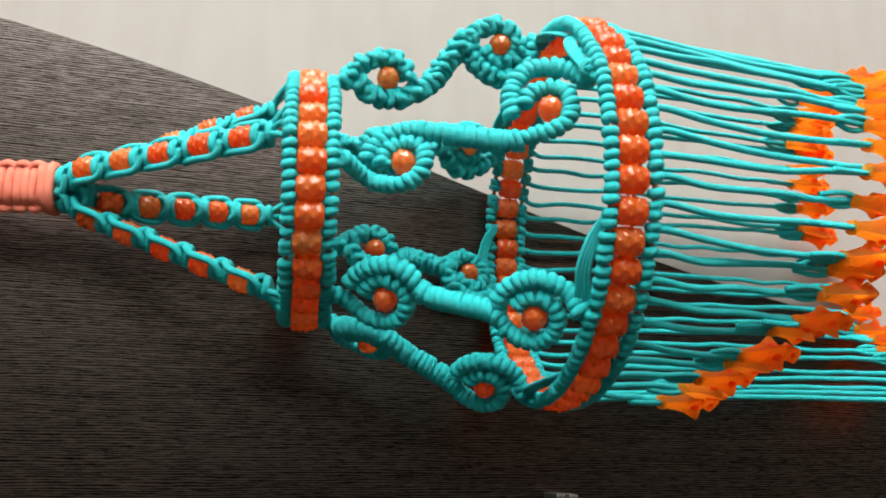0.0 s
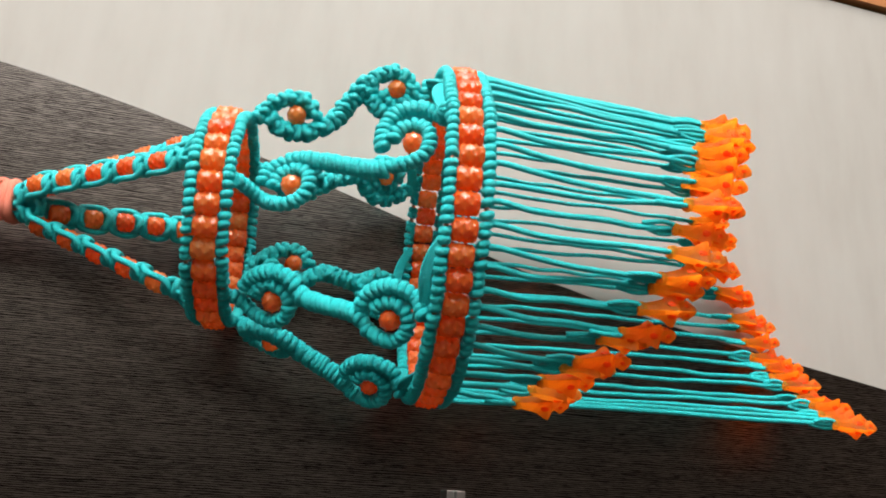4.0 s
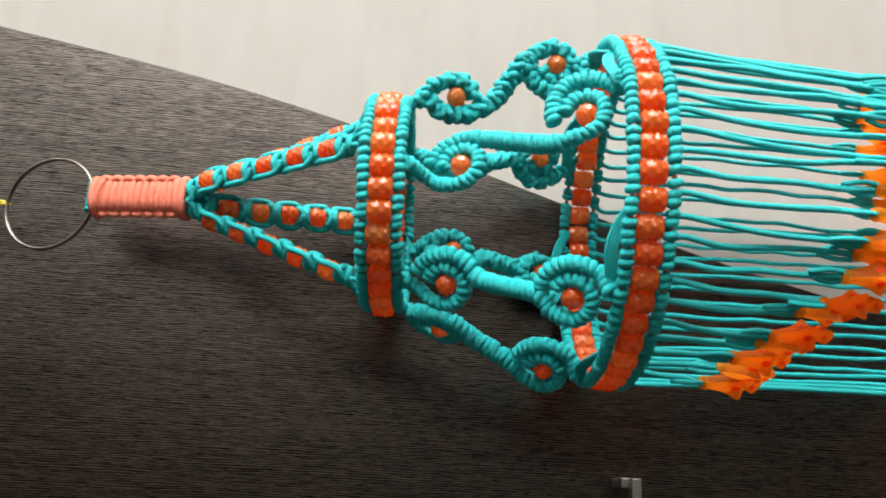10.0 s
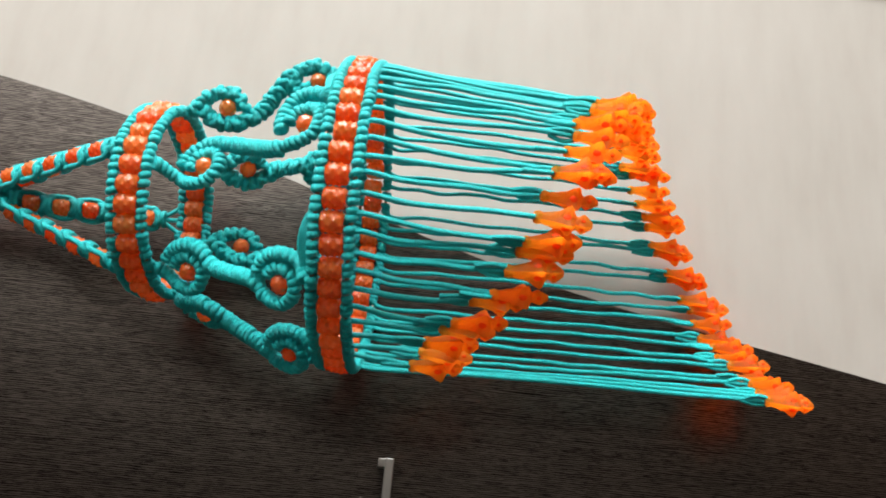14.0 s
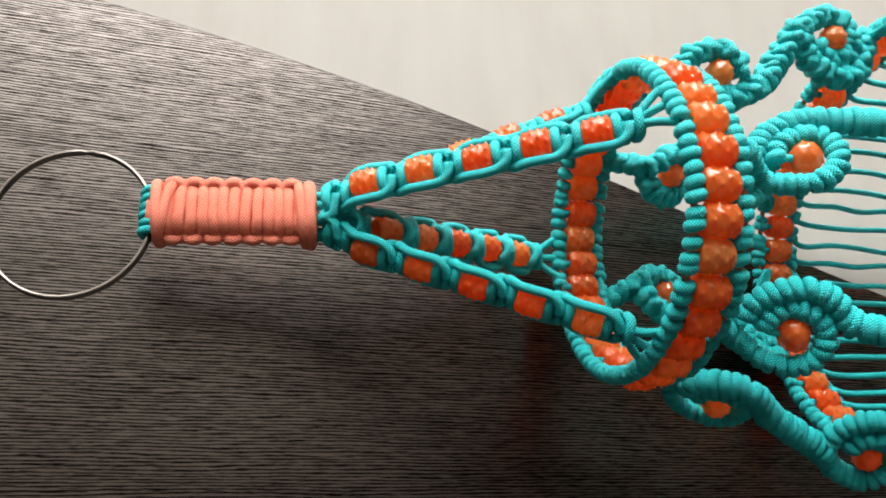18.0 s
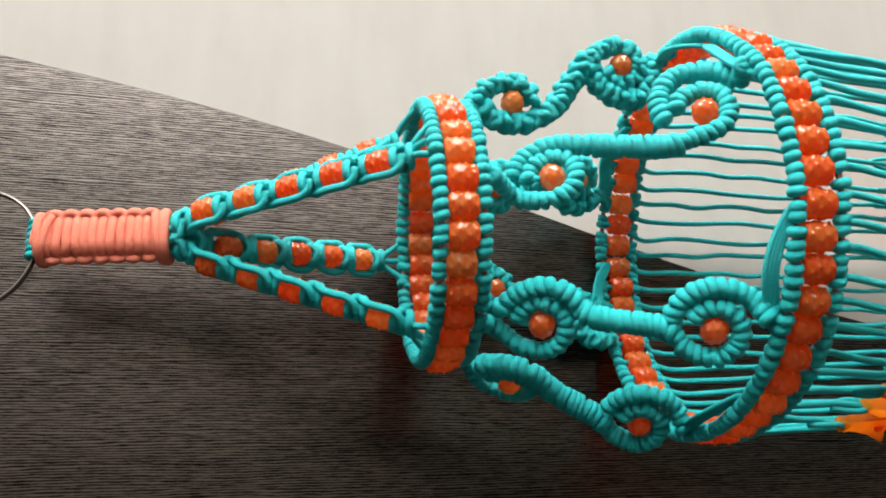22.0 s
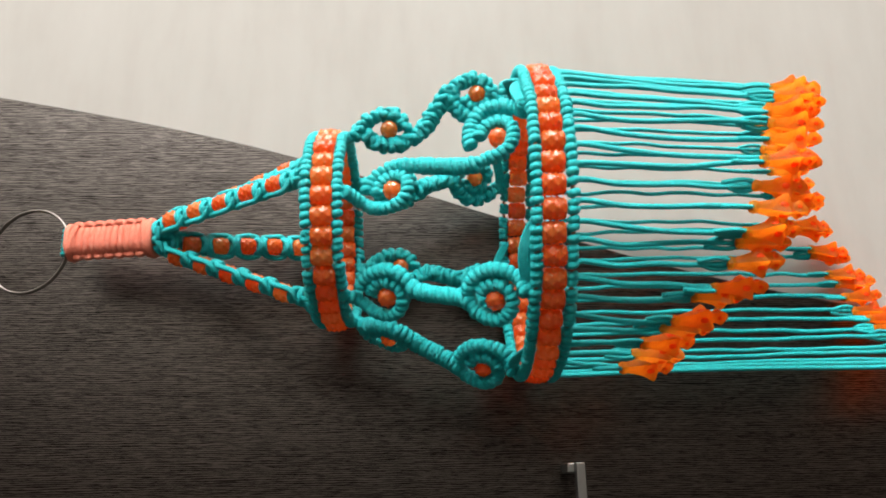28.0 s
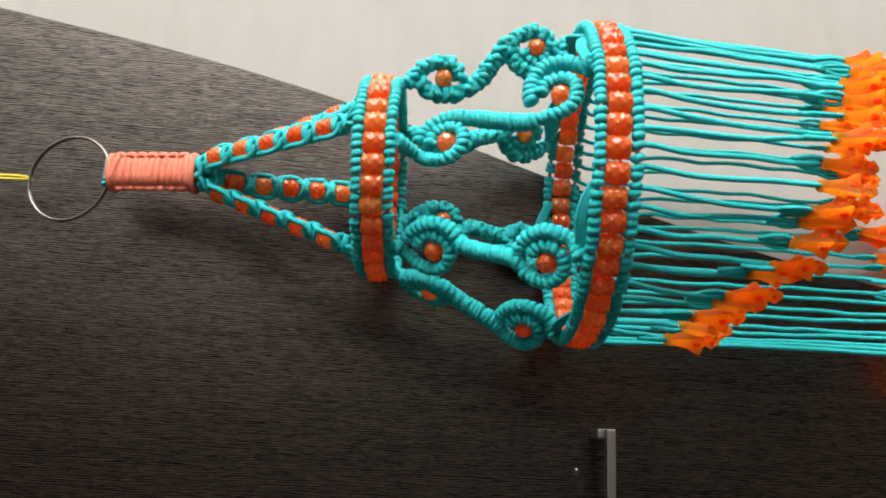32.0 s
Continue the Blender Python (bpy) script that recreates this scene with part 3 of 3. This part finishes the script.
for n, (pa, pb, across_a, across_b, size) in enumerate(SCROLLS):
    pa, pb = np.array(pa), np.array(pb)
    eye = empty("scroll", Vector(pa), "", "")
    eye.parent, eye.matrix_parent_inverse = hanging, WORLD_OF[hanging].inverted()
    tagged(eye, "S-shaped scroll of knotted turquoise cord with a bead in each eye")
    rng = random.Random(20 + n)
    j = lambda: rng.uniform(-0.3, 0.3)  # noqa: E731
    axes = []
    for way in (across_a, across_b):
        bd = unit((*way, 0.0))
        ad = unit((pb - pa) - bd * ((pb - pa) @ bd))
        axes.append((ad, bd, np.cross(ad, bd)))
    near_a = lambda a, b, lift=0.0: pa + 0.001 * size * (axes[0][0] * (a + j()) + axes[0][1] * (b + j())) + axes[0][2] * lift  # noqa: E731
    near_b = lambda a, b, lift=0.0: pb + 0.001 * size * (axes[1][0] * (a + j()) + axes[1][1] * (b + j())) + axes[1][2] * lift  # noqa: E731
    p0, q0 = near_a(-19, 0.0), near_b(18, 8.0)
    ta, tb = ring_angle(SMALL, p0), ring_angle(BIG, q0)
    e0, f0 = on_ring(SMALL, ta, 0.0515, -0.0115), on_ring(BIG, tb, 0.0835, 0.0125)
    back = n in (2, 4, 5)
    spiral = curve([e0] + [near_a(a, b, 0.0003 * k / 3) for k, (a, b) in enumerate(HOOK if back else SPIRAL)])
    line_a, line_b = (BAR_A, WIDE_B) if n == 0 else (LOOSE_A, LOOSE_B + BAR_B[3:]) if back else (BAR_A[:3] + SLANT_A, SLANT_B + BAR_B[2:])
    bar = curve([near_a(a, b, 0.0006) for a, b in line_a] + [near_b(a, b, 0.0006) for a, b in line_b])
    arm = curve([f0] + [near_b(a, b) for a, b in (ARM if n else WIDE_ARM)])
    cut0, cut1 = int(0.30 * len(bar)), int(0.56 * len(bar))
    ropes = (("spiral_rope", spiral, 0.0020, 0.0018, 0.0032), ("bar_rope", bar[: cut0 + 1], 0.0025, 0.0019, 0.0032), ("bar_rope", bar[cut0 : cut1 + 1], 0.0032, 0.0016, 0.0025), ("bar_rope", bar[cut1:], 0.0021, 0.0018, 0.0031), ("arm_rope", arm, 0.0023, 0.0019, 0.0032))
    for name, path, core, cord, pitch in ropes:
        cord, pitch = (cord * 1.16, pitch * 1.25) if back else (cord, pitch)
        core += 0.0006 if back or (n == 3 and name == "bar_rope") else 0.0
        part(name, Geo().tube(path, core * size, 8).mesh(name, M_TEAL), eye)
        windings(path, eye, pitch, round(core * size, 6), round(cord * size, 6), 0.3, seed=n, rough=back, single=lambda c: True)
    for (ad, bd, nd), c in zip(axes, (pa, pb)):
        part("bead", SCROLL_BEAD, eye, turned(c, ad + 0.5 * rng.uniform(-1, 1) * bd + 0.2 * nd, nd, rng.uniform(0, 0.7)))
    # the cord end that runs from the inner eye into the bead
    part("cord_end", Geo().tube(curve([spiral[-2], spiral[-1] + 0.3 * (pa - spiral[-1]) + axes[0][2] * 0.001, pa]), 0.0013, 6).mesh("cord_end", M_TEAL), eye)
    # straight cord ends that tie the scroll to both bands
    for k in range(5):
        a1 = on_ring(SMALL, ta + (-10 + 5.0 * k), 0.0515, -0.0075)
        s0 = spiral[5] + axes[0][1] * 0.001 * (k - 2)
        part("tie_cord", Geo().tube(curve([s0, e0 + (a1 - e0) * 0.35, a1]), 0.0015, 6).mesh("tie_cord", M_TEAL), eye)
        b1 = on_ring(BIG, tb + 3.0 * (k - 2), 0.0820, 0.0065)
        s1 = arm[5] + axes[1][1] * 0.001 * (k - 2)
        part("tie_cord", Geo().tube(curve([s1, f0 + (b1 - f0) * 0.4 - 0.001 * unit(f0 - BIG_C), b1]), 0.0015, 6).mesh("tie_cord", M_TEAL), eye)
    # a flat bundle of cords carried along behind the lower band
    for k in range(4):
        turn = 1 if n in (0, 1, 3) else -1
        line = [arm[4]] + [on_ring(BIG, tb + turn * d, 0.0800 + 0.0002 * k, h - 0.0013 * k) for d, h in ((4, 0.0140), (12, 0.0160), (20, 0.0140), (27, 0.0085))]
        part("carried_cord", Geo().tube(curve(line, 0.002), 0.0010, 6).mesh("carried_cord", M_TEAL), eye)

# straps: beads in a chain of square knots, from the grip down to the upper band
NECK = np.array([0.0065, -0.0425, 1.5225])
STRAPS = [((0.0121, -0.0707, 1.4935), (0.0155, -0.1030, 1.4456)), ((-0.0149, -0.0575, 1.4906), (-0.0367, -0.0783, 1.4419)), ((0.0015, -0.0436, 1.4850), (0.0075, -0.0240, 1.4400)), ((0.0195, -0.0570, 1.4905), (0.0365, -0.0730, 1.4440))]
for n, (second, fifth) in enumerate(STRAPS):
    rng = random.Random(40 + n)
    second, fifth = np.array(second), np.array(fifth)
    step = (fifth - second) / 3
    top, low = second - 1.85 * step, fifth + 0.95 * step
    way = low - top
    ahead = unit(way)
    deg = ring_angle(SMALL, low)
    away = fifth - axis_at(fifth[2]) * [1, 1, 0] - fifth * [0, 0, 1]
    out = unit(away - ahead * (away @ ahead))
    twist = math.radians((8, -2, 0, 20)[n])
    out = out * math.cos(twist) + np.cross(ahead, out) * math.sin(twist)
    side = np.cross(ahead, out)
    strap = empty("strap", Vector(top), "", "")
    strap.parent, strap.matrix_parent_inverse = hanging, WORLD_OF[hanging].inverted()
    tagged(strap, "knotted turquoise cord strap threaded with five orange beads")
    spots = [(0.85 + k) / 5.8 for k in range(5)]
    line = lambda s: top + way * s + (NECK - top) * max(0.0, 1 - s / 0.12) * 0.6  # noqa: E731
    for s in spots:
        part("bead", STRAP_BEAD, strap, turned(line(s) + out * 0.0009 + 0.0004 * rng.uniform(-1, 1) * side, ahead, out, rng.uniform(0, 0.7)))
    ties = [spots[0] - 0.0862] + [s + 0.0862 for s in spots]
    for sign in (-1, 1):
        for k in range(6):
            a, b = (ties[k - 1] if k else 0.0), ties[k]
            j = lambda: rng.uniform(-0.0003, 0.0003)  # noqa: E731
            pts = [line(a) + side * sign * 0.0016 - out * 0.0026, line(a + 0.012) + side * sign * (0.0050 + j()) - out * 0.0012]
            pts += [line(a + (b - a) * q) + side * sign * (w + j()) + out * 0.0010 for q, w in ((0.28, 0.0063), (0.55, 0.0067), (0.8, 0.0064))]
            pts += [line(b - 0.004) + side * sign * 0.0046 + out * 0.0020, line(b + 0.006) + side * sign * 0.0014 + out * 0.0034]
            part("side_cord", Geo().tube(curve(pts), 0.0016, 8).mesh("side_cord", M_TEAL), strap)
    for s in ties:
        for off in (-0.0021, 0.0021):
            knot = Geo()
            c = line(s) + ahead * off
            loop = [c + side * 0.0041 * math.cos(q) + out * 0.0036 * math.sin(q) + ahead * (0.0009 * math.cos(q) ** 2 + 0.0013 * math.sin(q)) * np.sign(off) for q in np.linspace(0, 2 * math.pi, 14, endpoint=False)]
            knot.tube(np.array(loop), 0.0017, 8, loop=True)
            part("knot", knot.mesh("knot", M_TEAL), strap)
        part("core_cord", Geo().tube(curve([line(s - 0.03), line(s), line(s + 0.03)]), 0.0024, 7).mesh("core_cord", M_TEAL), strap)
    for k in range(3):
        e = on_ring(SMALL, deg - 9 + 9 * k, 0.0525, 0.0095)
        part("tie_cord", Geo().tube(curve([line(0.93), (line(0.93) + e) / 2 + out * 0.001, e]), 0.0014, 7).mesh("tie_cord", M_TEAL), strap)

# grip: coral cord wound flat round the gathered cords
GRIP = [np.array([0.0066, -0.0420, 1.5235]), np.array([0.0058, -0.0320, 1.5810])]
g_up = unit(GRIP[1] - GRIP[0])
g_side = unit(np.array([1.0, 0, 0]) - g_up * g_up[0])
g_out = np.cross(g_side, g_up)
if g_out[1] > 0:
    g_out = -g_out
grip = empty("grip", Vector(GRIP[0]), "", "")
grip.parent, grip.matrix_parent_inverse = hanging, WORLD_OF[hanging].inverted()
tagged(grip, "flat grip wound and knotted with coral pink cord")


def grip_at(x, y, s):
    return GRIP[0] + g_up * (0.943 * s) + g_side * x + g_out * y


rng = random.Random(70)
turns = 13
for k in range(turns):
    s = 0.0055 + 0.0455 * k / (turns - 1)
    pts = []
    for q in np.linspace(0, 2 * math.pi, 20, endpoint=False):
        cx, cy = math.cos(q), math.sin(q)
        pts.append(grip_at(0.0078 * np.sign(cx) * abs(cx) ** 0.6, 0.0054 * np.sign(cy) * abs(cy) ** 0.75, s + 0.0004 * math.sin(q + k) + 0.0003 * rng.uniform(-1, 1)))
    part("coil", Geo().tube(curve(pts, 0.0015, loop=True), 0.0021, 8, loop=True).mesh("coil", M_CORAL), grip)
for sign in (-1, 1):
    for k in range(7):
        s = 0.0052 + 0.0068 * k
        fore = 0.003 if sign > 0 else 0.0
        pts = [grip_at(sign * 0.0066, 0.0006 + fore, s + 0.0006), grip_at(sign * 0.0090, 0.0012 + fore, s + 0.0010), grip_at(sign * 0.0102 - fore * 0.2, 0.0018 + fore, s + 0.0026), grip_at(sign * 0.0102 - fore * 0.2, 0.0018 + fore, s + 0.0042), grip_at(sign * 0.0090, 0.0012 + fore, s + 0.0057), grip_at(sign * 0.0066, 0.0004 + fore, s + 0.0061)]
        part("edge_loop", Geo().tube(curve(pts), 0.0019, 8).mesh("edge_loop", M_CORAL), grip)
for s, lean, fat in ((0.0020, 0.0004, 0.0023), (0.0052, 0.0016, 0.0018), (0.0550, 0.0008, 0.0019), (0.0520, -0.0026, 0.0018)):
    pts = [grip_at(0.0102 * np.sign(math.cos(q)) * abs(math.cos(q)) ** 0.7, 0.0072 * math.sin(q), s + lean * math.cos(q)) for q in np.linspace(0, 2 * math.pi, 20, endpoint=False)]
    part("collar", Geo().tube(curve(pts, 0.0015, loop=True), fat, 8, loop=True).mesh("collar", M_CORAL), grip)
part("core", Geo().tube(np.array([grip_at(0, 0, s) for s in np.linspace(0.0, 0.0585, 9)]), 0.0072, 12, flat=0.75).mesh("core", M_CORAL), grip)
for k in range(6):
    x = -0.0075 + 0.003 * k
    pts = [grip_at(x, 0.004, 0.054), grip_at(x, 0.0035, 0.0585), grip_at(x * 0.95, 0.0, 0.0602 + 0.0006 * rng.random()), grip_at(x, -0.0035, 0.0585), grip_at(x, -0.004, 0.054)]
    part("cord_loop", Geo().tube(curve(pts), 0.0014, 7).mesh("cord_loop", M_TEAL), grip)
for k in range(9):
    q = 2 * math.pi * k / 9
    pts = [grip_at(0.007 * math.cos(q), 0.0045 * math.sin(q), 0.002), grip_at(0.0078 * math.cos(q), 0.0056 * math.sin(q), -0.003), grip_at(0.0066 * math.cos(q), 0.0056 * math.sin(q), -0.009 - 0.003 * rng.random())]
    part("neck_cord", Geo().tube(curve(pts), 0.0016, 7).mesh("neck_cord", M_TEAL), grip)

# key ring
RC = np.array([0.0025, -0.0270, 1.6020])
ring_u = unit((0.0, 0.26, 0.965))
ring_n = np.array([0.0, -0.965, 0.26])
ring_s = np.array([1.0, 0.0, 0.0])
double = [RC + 0.0264 * (math.cos(q) * ring_s + math.sin(q) * ring_u) + ring_n * (0.0006 if k < 40 else -0.0006) for k, q in enumerate(np.linspace(0, 4 * math.pi, 80, endpoint=False))]
part("key_ring", Geo().tube(np.array(double), 0.00075, 8, loop=True).mesh("key_ring", M_STEEL), hanging, label="thin polished steel split ring")

# fringe: cords of growing length round the lower band, a pendant on each


def pendant_mesh(name, length, radius):
    """A square bell flower along -z: a thin eye, a flared skirt with four points, a smaller four-pointed tip."""
    rows = [[(0, 0, 0)] * 8]
    profile = ((0.0, 0.34, 0.9), (0.07, 0.42, 0.9), (0.14, 0.36, 0.85), (0.28, 0.46, 0.8), (0.42, 0.60, 0.66), (0.53, 0.88, 0.55), (0.60, 1.0, 0.5), (0.64, 0.92, 0.5), (0.70, 0.46, 0.64))
    tip = ((0.74, 0.40, 0.8), (0.83, 0.60, 0.6), (0.86, 0.58, 0.6), (0.95, 0.34, 0.75), (1.0, 0.2, 0.85))
    for s, r, star in profile + tip:
        rows.append([(radius * r * (1.0 if k % 2 else star) * math.cos(k * math.pi / 4), radius * r * (1.0 if k % 2 else star) * math.sin(k * math.pi / 4), -length * s) for k in range(8)])
    rows.append([(0, 0, -length * 1.005)] * 8)
    geo = Geo()
    geo.grid(np.array(rows, float), (np.arange(8) * 0.001, np.arange(len(rows)) * 0.002), ring=True)
    # the shade of the hollow inside is put on each face as darker raised spots
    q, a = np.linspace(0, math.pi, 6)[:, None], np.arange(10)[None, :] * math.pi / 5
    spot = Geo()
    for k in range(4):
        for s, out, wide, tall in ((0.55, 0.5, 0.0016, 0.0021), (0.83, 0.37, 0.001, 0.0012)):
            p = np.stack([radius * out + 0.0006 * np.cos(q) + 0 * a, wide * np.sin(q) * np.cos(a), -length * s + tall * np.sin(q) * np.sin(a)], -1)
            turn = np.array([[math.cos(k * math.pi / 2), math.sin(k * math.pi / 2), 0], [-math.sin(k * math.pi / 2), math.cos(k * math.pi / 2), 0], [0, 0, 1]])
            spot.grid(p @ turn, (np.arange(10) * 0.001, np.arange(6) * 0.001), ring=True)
    count = len(rows) * 8
    whole = Geo()
    whole.v, whole.f, whole.uv = geo.v + spot.v, geo.f + [f + count for f in spot.f], geo.uv + spot.uv
    me = whole.mesh(name, M_PENDANT, smooth=False)
    me.materials.append(M_BORE_SHADE)
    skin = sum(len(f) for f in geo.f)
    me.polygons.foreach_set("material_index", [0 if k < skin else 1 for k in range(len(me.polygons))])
    return me


PENDANT = pendant_mesh("pendant", 0.0280, 0.0080)
COUNT = 53
for k in range(COUNT):
    rng = random.Random(200 + k)
    deg = -81 + 335 * (k + 0.5) / COUNT
    end = np.interp(deg, [-88, -57, -34, -3, 27, 47, 90, 130, 150, 166, 186, 205, 222, 245, 266], [1.270, 1.25, 1.223, 1.206, 1.19, 1.178, 1.156, 1.127, 1.110, 1.098, 1.0785, 1.068, 1.056, 1.050, 1.048]) + 0.005 + rng.uniform(-0.002, 0.002)
    start = on_ring(BIG, deg, 0.0845, -0.0105)
    a = math.radians(deg)
    out = np.array([math.sin(a), -math.cos(a), 0.0])
    round_way = np.array([math.cos(a), math.sin(a), 0.0])
    drop = start[2] - end
    pts = [start + np.array([0, 0, 0.003])]
    steps = max(4, int(drop / 0.014))
    drift, lean = rng.uniform(-0.0034, 0.0034), rng.uniform(-0.002, 0.002)
    for s in np.linspace(0.03, 1, steps):
        pts.append(start + np.array([0, 0, -drop * s]) + round_way * (0.0034 * math.exp(-0.07 / max(drop, 0.03) * 9 * s) + drift * s + rng.uniform(-0.0009, 0.0009)) + out * ((0.0012 - 0.024 * drop - 0.004 * max(0.0, math.sin(a))) * s + lean * s + 0.0006 * math.sin(7 * s + k)))
    fringe = part("fringe_cord", Geo().tube(curve(pts, 0.002), 0.0014, 7).mesh("fringe_cord", M_TEAL), hanging)
    at = pts[-1]
    w = 0.0023 + 0.0006 * rng.random()
    spin = rng.uniform(0, math.pi)
    lx = math.cos(spin) * round_way + math.sin(spin) * out
    eyelet = [at + np.array([0, 0, 0.014]) + lx * 0.0012, at + np.array([0, 0, 0.0055]) + lx * w, at + np.array([0, 0, -0.0005]) + lx * w * 0.8, at + np.array([0, 0, -0.002]), at + np.array([0, 0, -0.0005]) - lx * w * 0.8, at + np.array([0, 0, 0.0055]) - lx * w, at + np.array([0, 0, 0.012]) - lx * 0.0008]
    part("eyelet", Geo().tube(curve(eyelet, 0.0012), 0.0012, 7).mesh("eyelet", M_TEAL), fringe)
    tilt = Matrix.Rotation(rng.uniform(-0.09, 0.09), 4, "X") @ Matrix.Rotation(rng.uniform(-0.09, 0.09), 4, "Y") @ Matrix.Rotation(rng.uniform(0, 1.6), 4, "Z")
    m = Matrix.Translation(Vector(at + np.array([0, 0, -0.0005]))) @ tilt
    part("pendant", PENDANT, fringe, m, label="orange faceted plastic pendant")

# thread that the hanging is tied up with
tie = RC + 0.0264 * ring_u
thread = Geo()
for sgn in (-1, 1):
    thread.tube(curve([tie + np.array([0.0, 0.0012, -0.0008]), tie + np.array([sgn * 0.0006, -0.0014, 0.0012]), tie + np.array([sgn * 0.0011, 0, 0.02]), tie + np.array([sgn * 0.0011, 0.01, 0.15]), np.array([sgn * 0.001, FRONT - 0.0008, 2.3])], 0.004), 0.0008, 6)
tagged(new("thread", thread.mesh("thread", M_YELLOW)), "doubled yellow thread tied to the key ring", "thread")

# pull handle on the door
pull = empty("pull_handle", (-0.127, FRONT, 1.2695), "slim square steel bow handle on the dark door", "handle")
HZ, HY = 1.2695, FRONT - 0.0205
part("grip_bar", box_mesh("grip_bar", (-0.256, HY - 0.003, HZ - 0.0027), (-0.126, HY + 0.003, HZ + 0.0027), M_HANDLE, 0.0008), pull)
for x in (-0.1285, -0.2535):
    part("foot", box_mesh("foot", (x - 0.0027, HY + 0.0031, HZ - 0.0027), (x + 0.0027, FRONT + 0.0002, HZ + 0.0068), M_HANDLE, 0.0008), pull)

chip = Geo()
chip.tube(np.array([(-0.1513 + 0.0022 * math.cos(q), FRONT - 0.0003, 1.2846 + 0.0012 * math.sin(q)) for q in np.linspace(0, 2 * math.pi, 10, endpoint=False)]), 0.0005, 6, loop=True)
chip.tube(np.array([(-0.1535, FRONT - 0.0002, 1.2846), (-0.1513, FRONT - 0.0005, 1.2846), (-0.1491, FRONT - 0.0002, 1.2846)]), 0.0009, 6)
part("screw_head", chip.mesh("screw_head", M_STEEL), door, label="small steel screw head")

# door surround: black strip standing in for shade in the gap, brown wooden post and the white wall past it
def slanted(name, x0, x1, y0, y1, mat, slope=0.07):
    bm = bmesh.new()
    bmesh.ops.create_cube(bm, size=1.0)
    for v in bm.verts:
        z = 0.0 if v.co.z < 0 else 2.5
        v.co = ((x0 if v.co.x < 0 else x1) + slope * (z - 1.0), y0 if v.co.y < 0 else y1, z)
    me = bpy.data.meshes.new(name)
    bm.to_mesh(me)
    bm.free()
    me.materials.append(mat)
    return me


tagged(new("gap_shade_strip", slanted("gap_shade_strip", 0.2745, 0.2785, FRONT + 0.004, FRONT + 0.02, M_GAP)), "black strip standing in for shade in the gap beside the door", "trim", kind="structure")
tagged(new("door_post", slanted("door_post", 0.2786, 0.318, FRONT - 0.004, FRONT + 0.0405, M_BROWN)), "brown varnished wooden post beside the door", "door frame", kind="structure")
tagged(new("wall_side", slanted("wall_side", 0.3181, 1.9, FRONT + 0.01, FRONT + 0.04, M_SIDE, 0.07)), "pale grey painted wall beside the wardrobe", "wall", kind="structure")
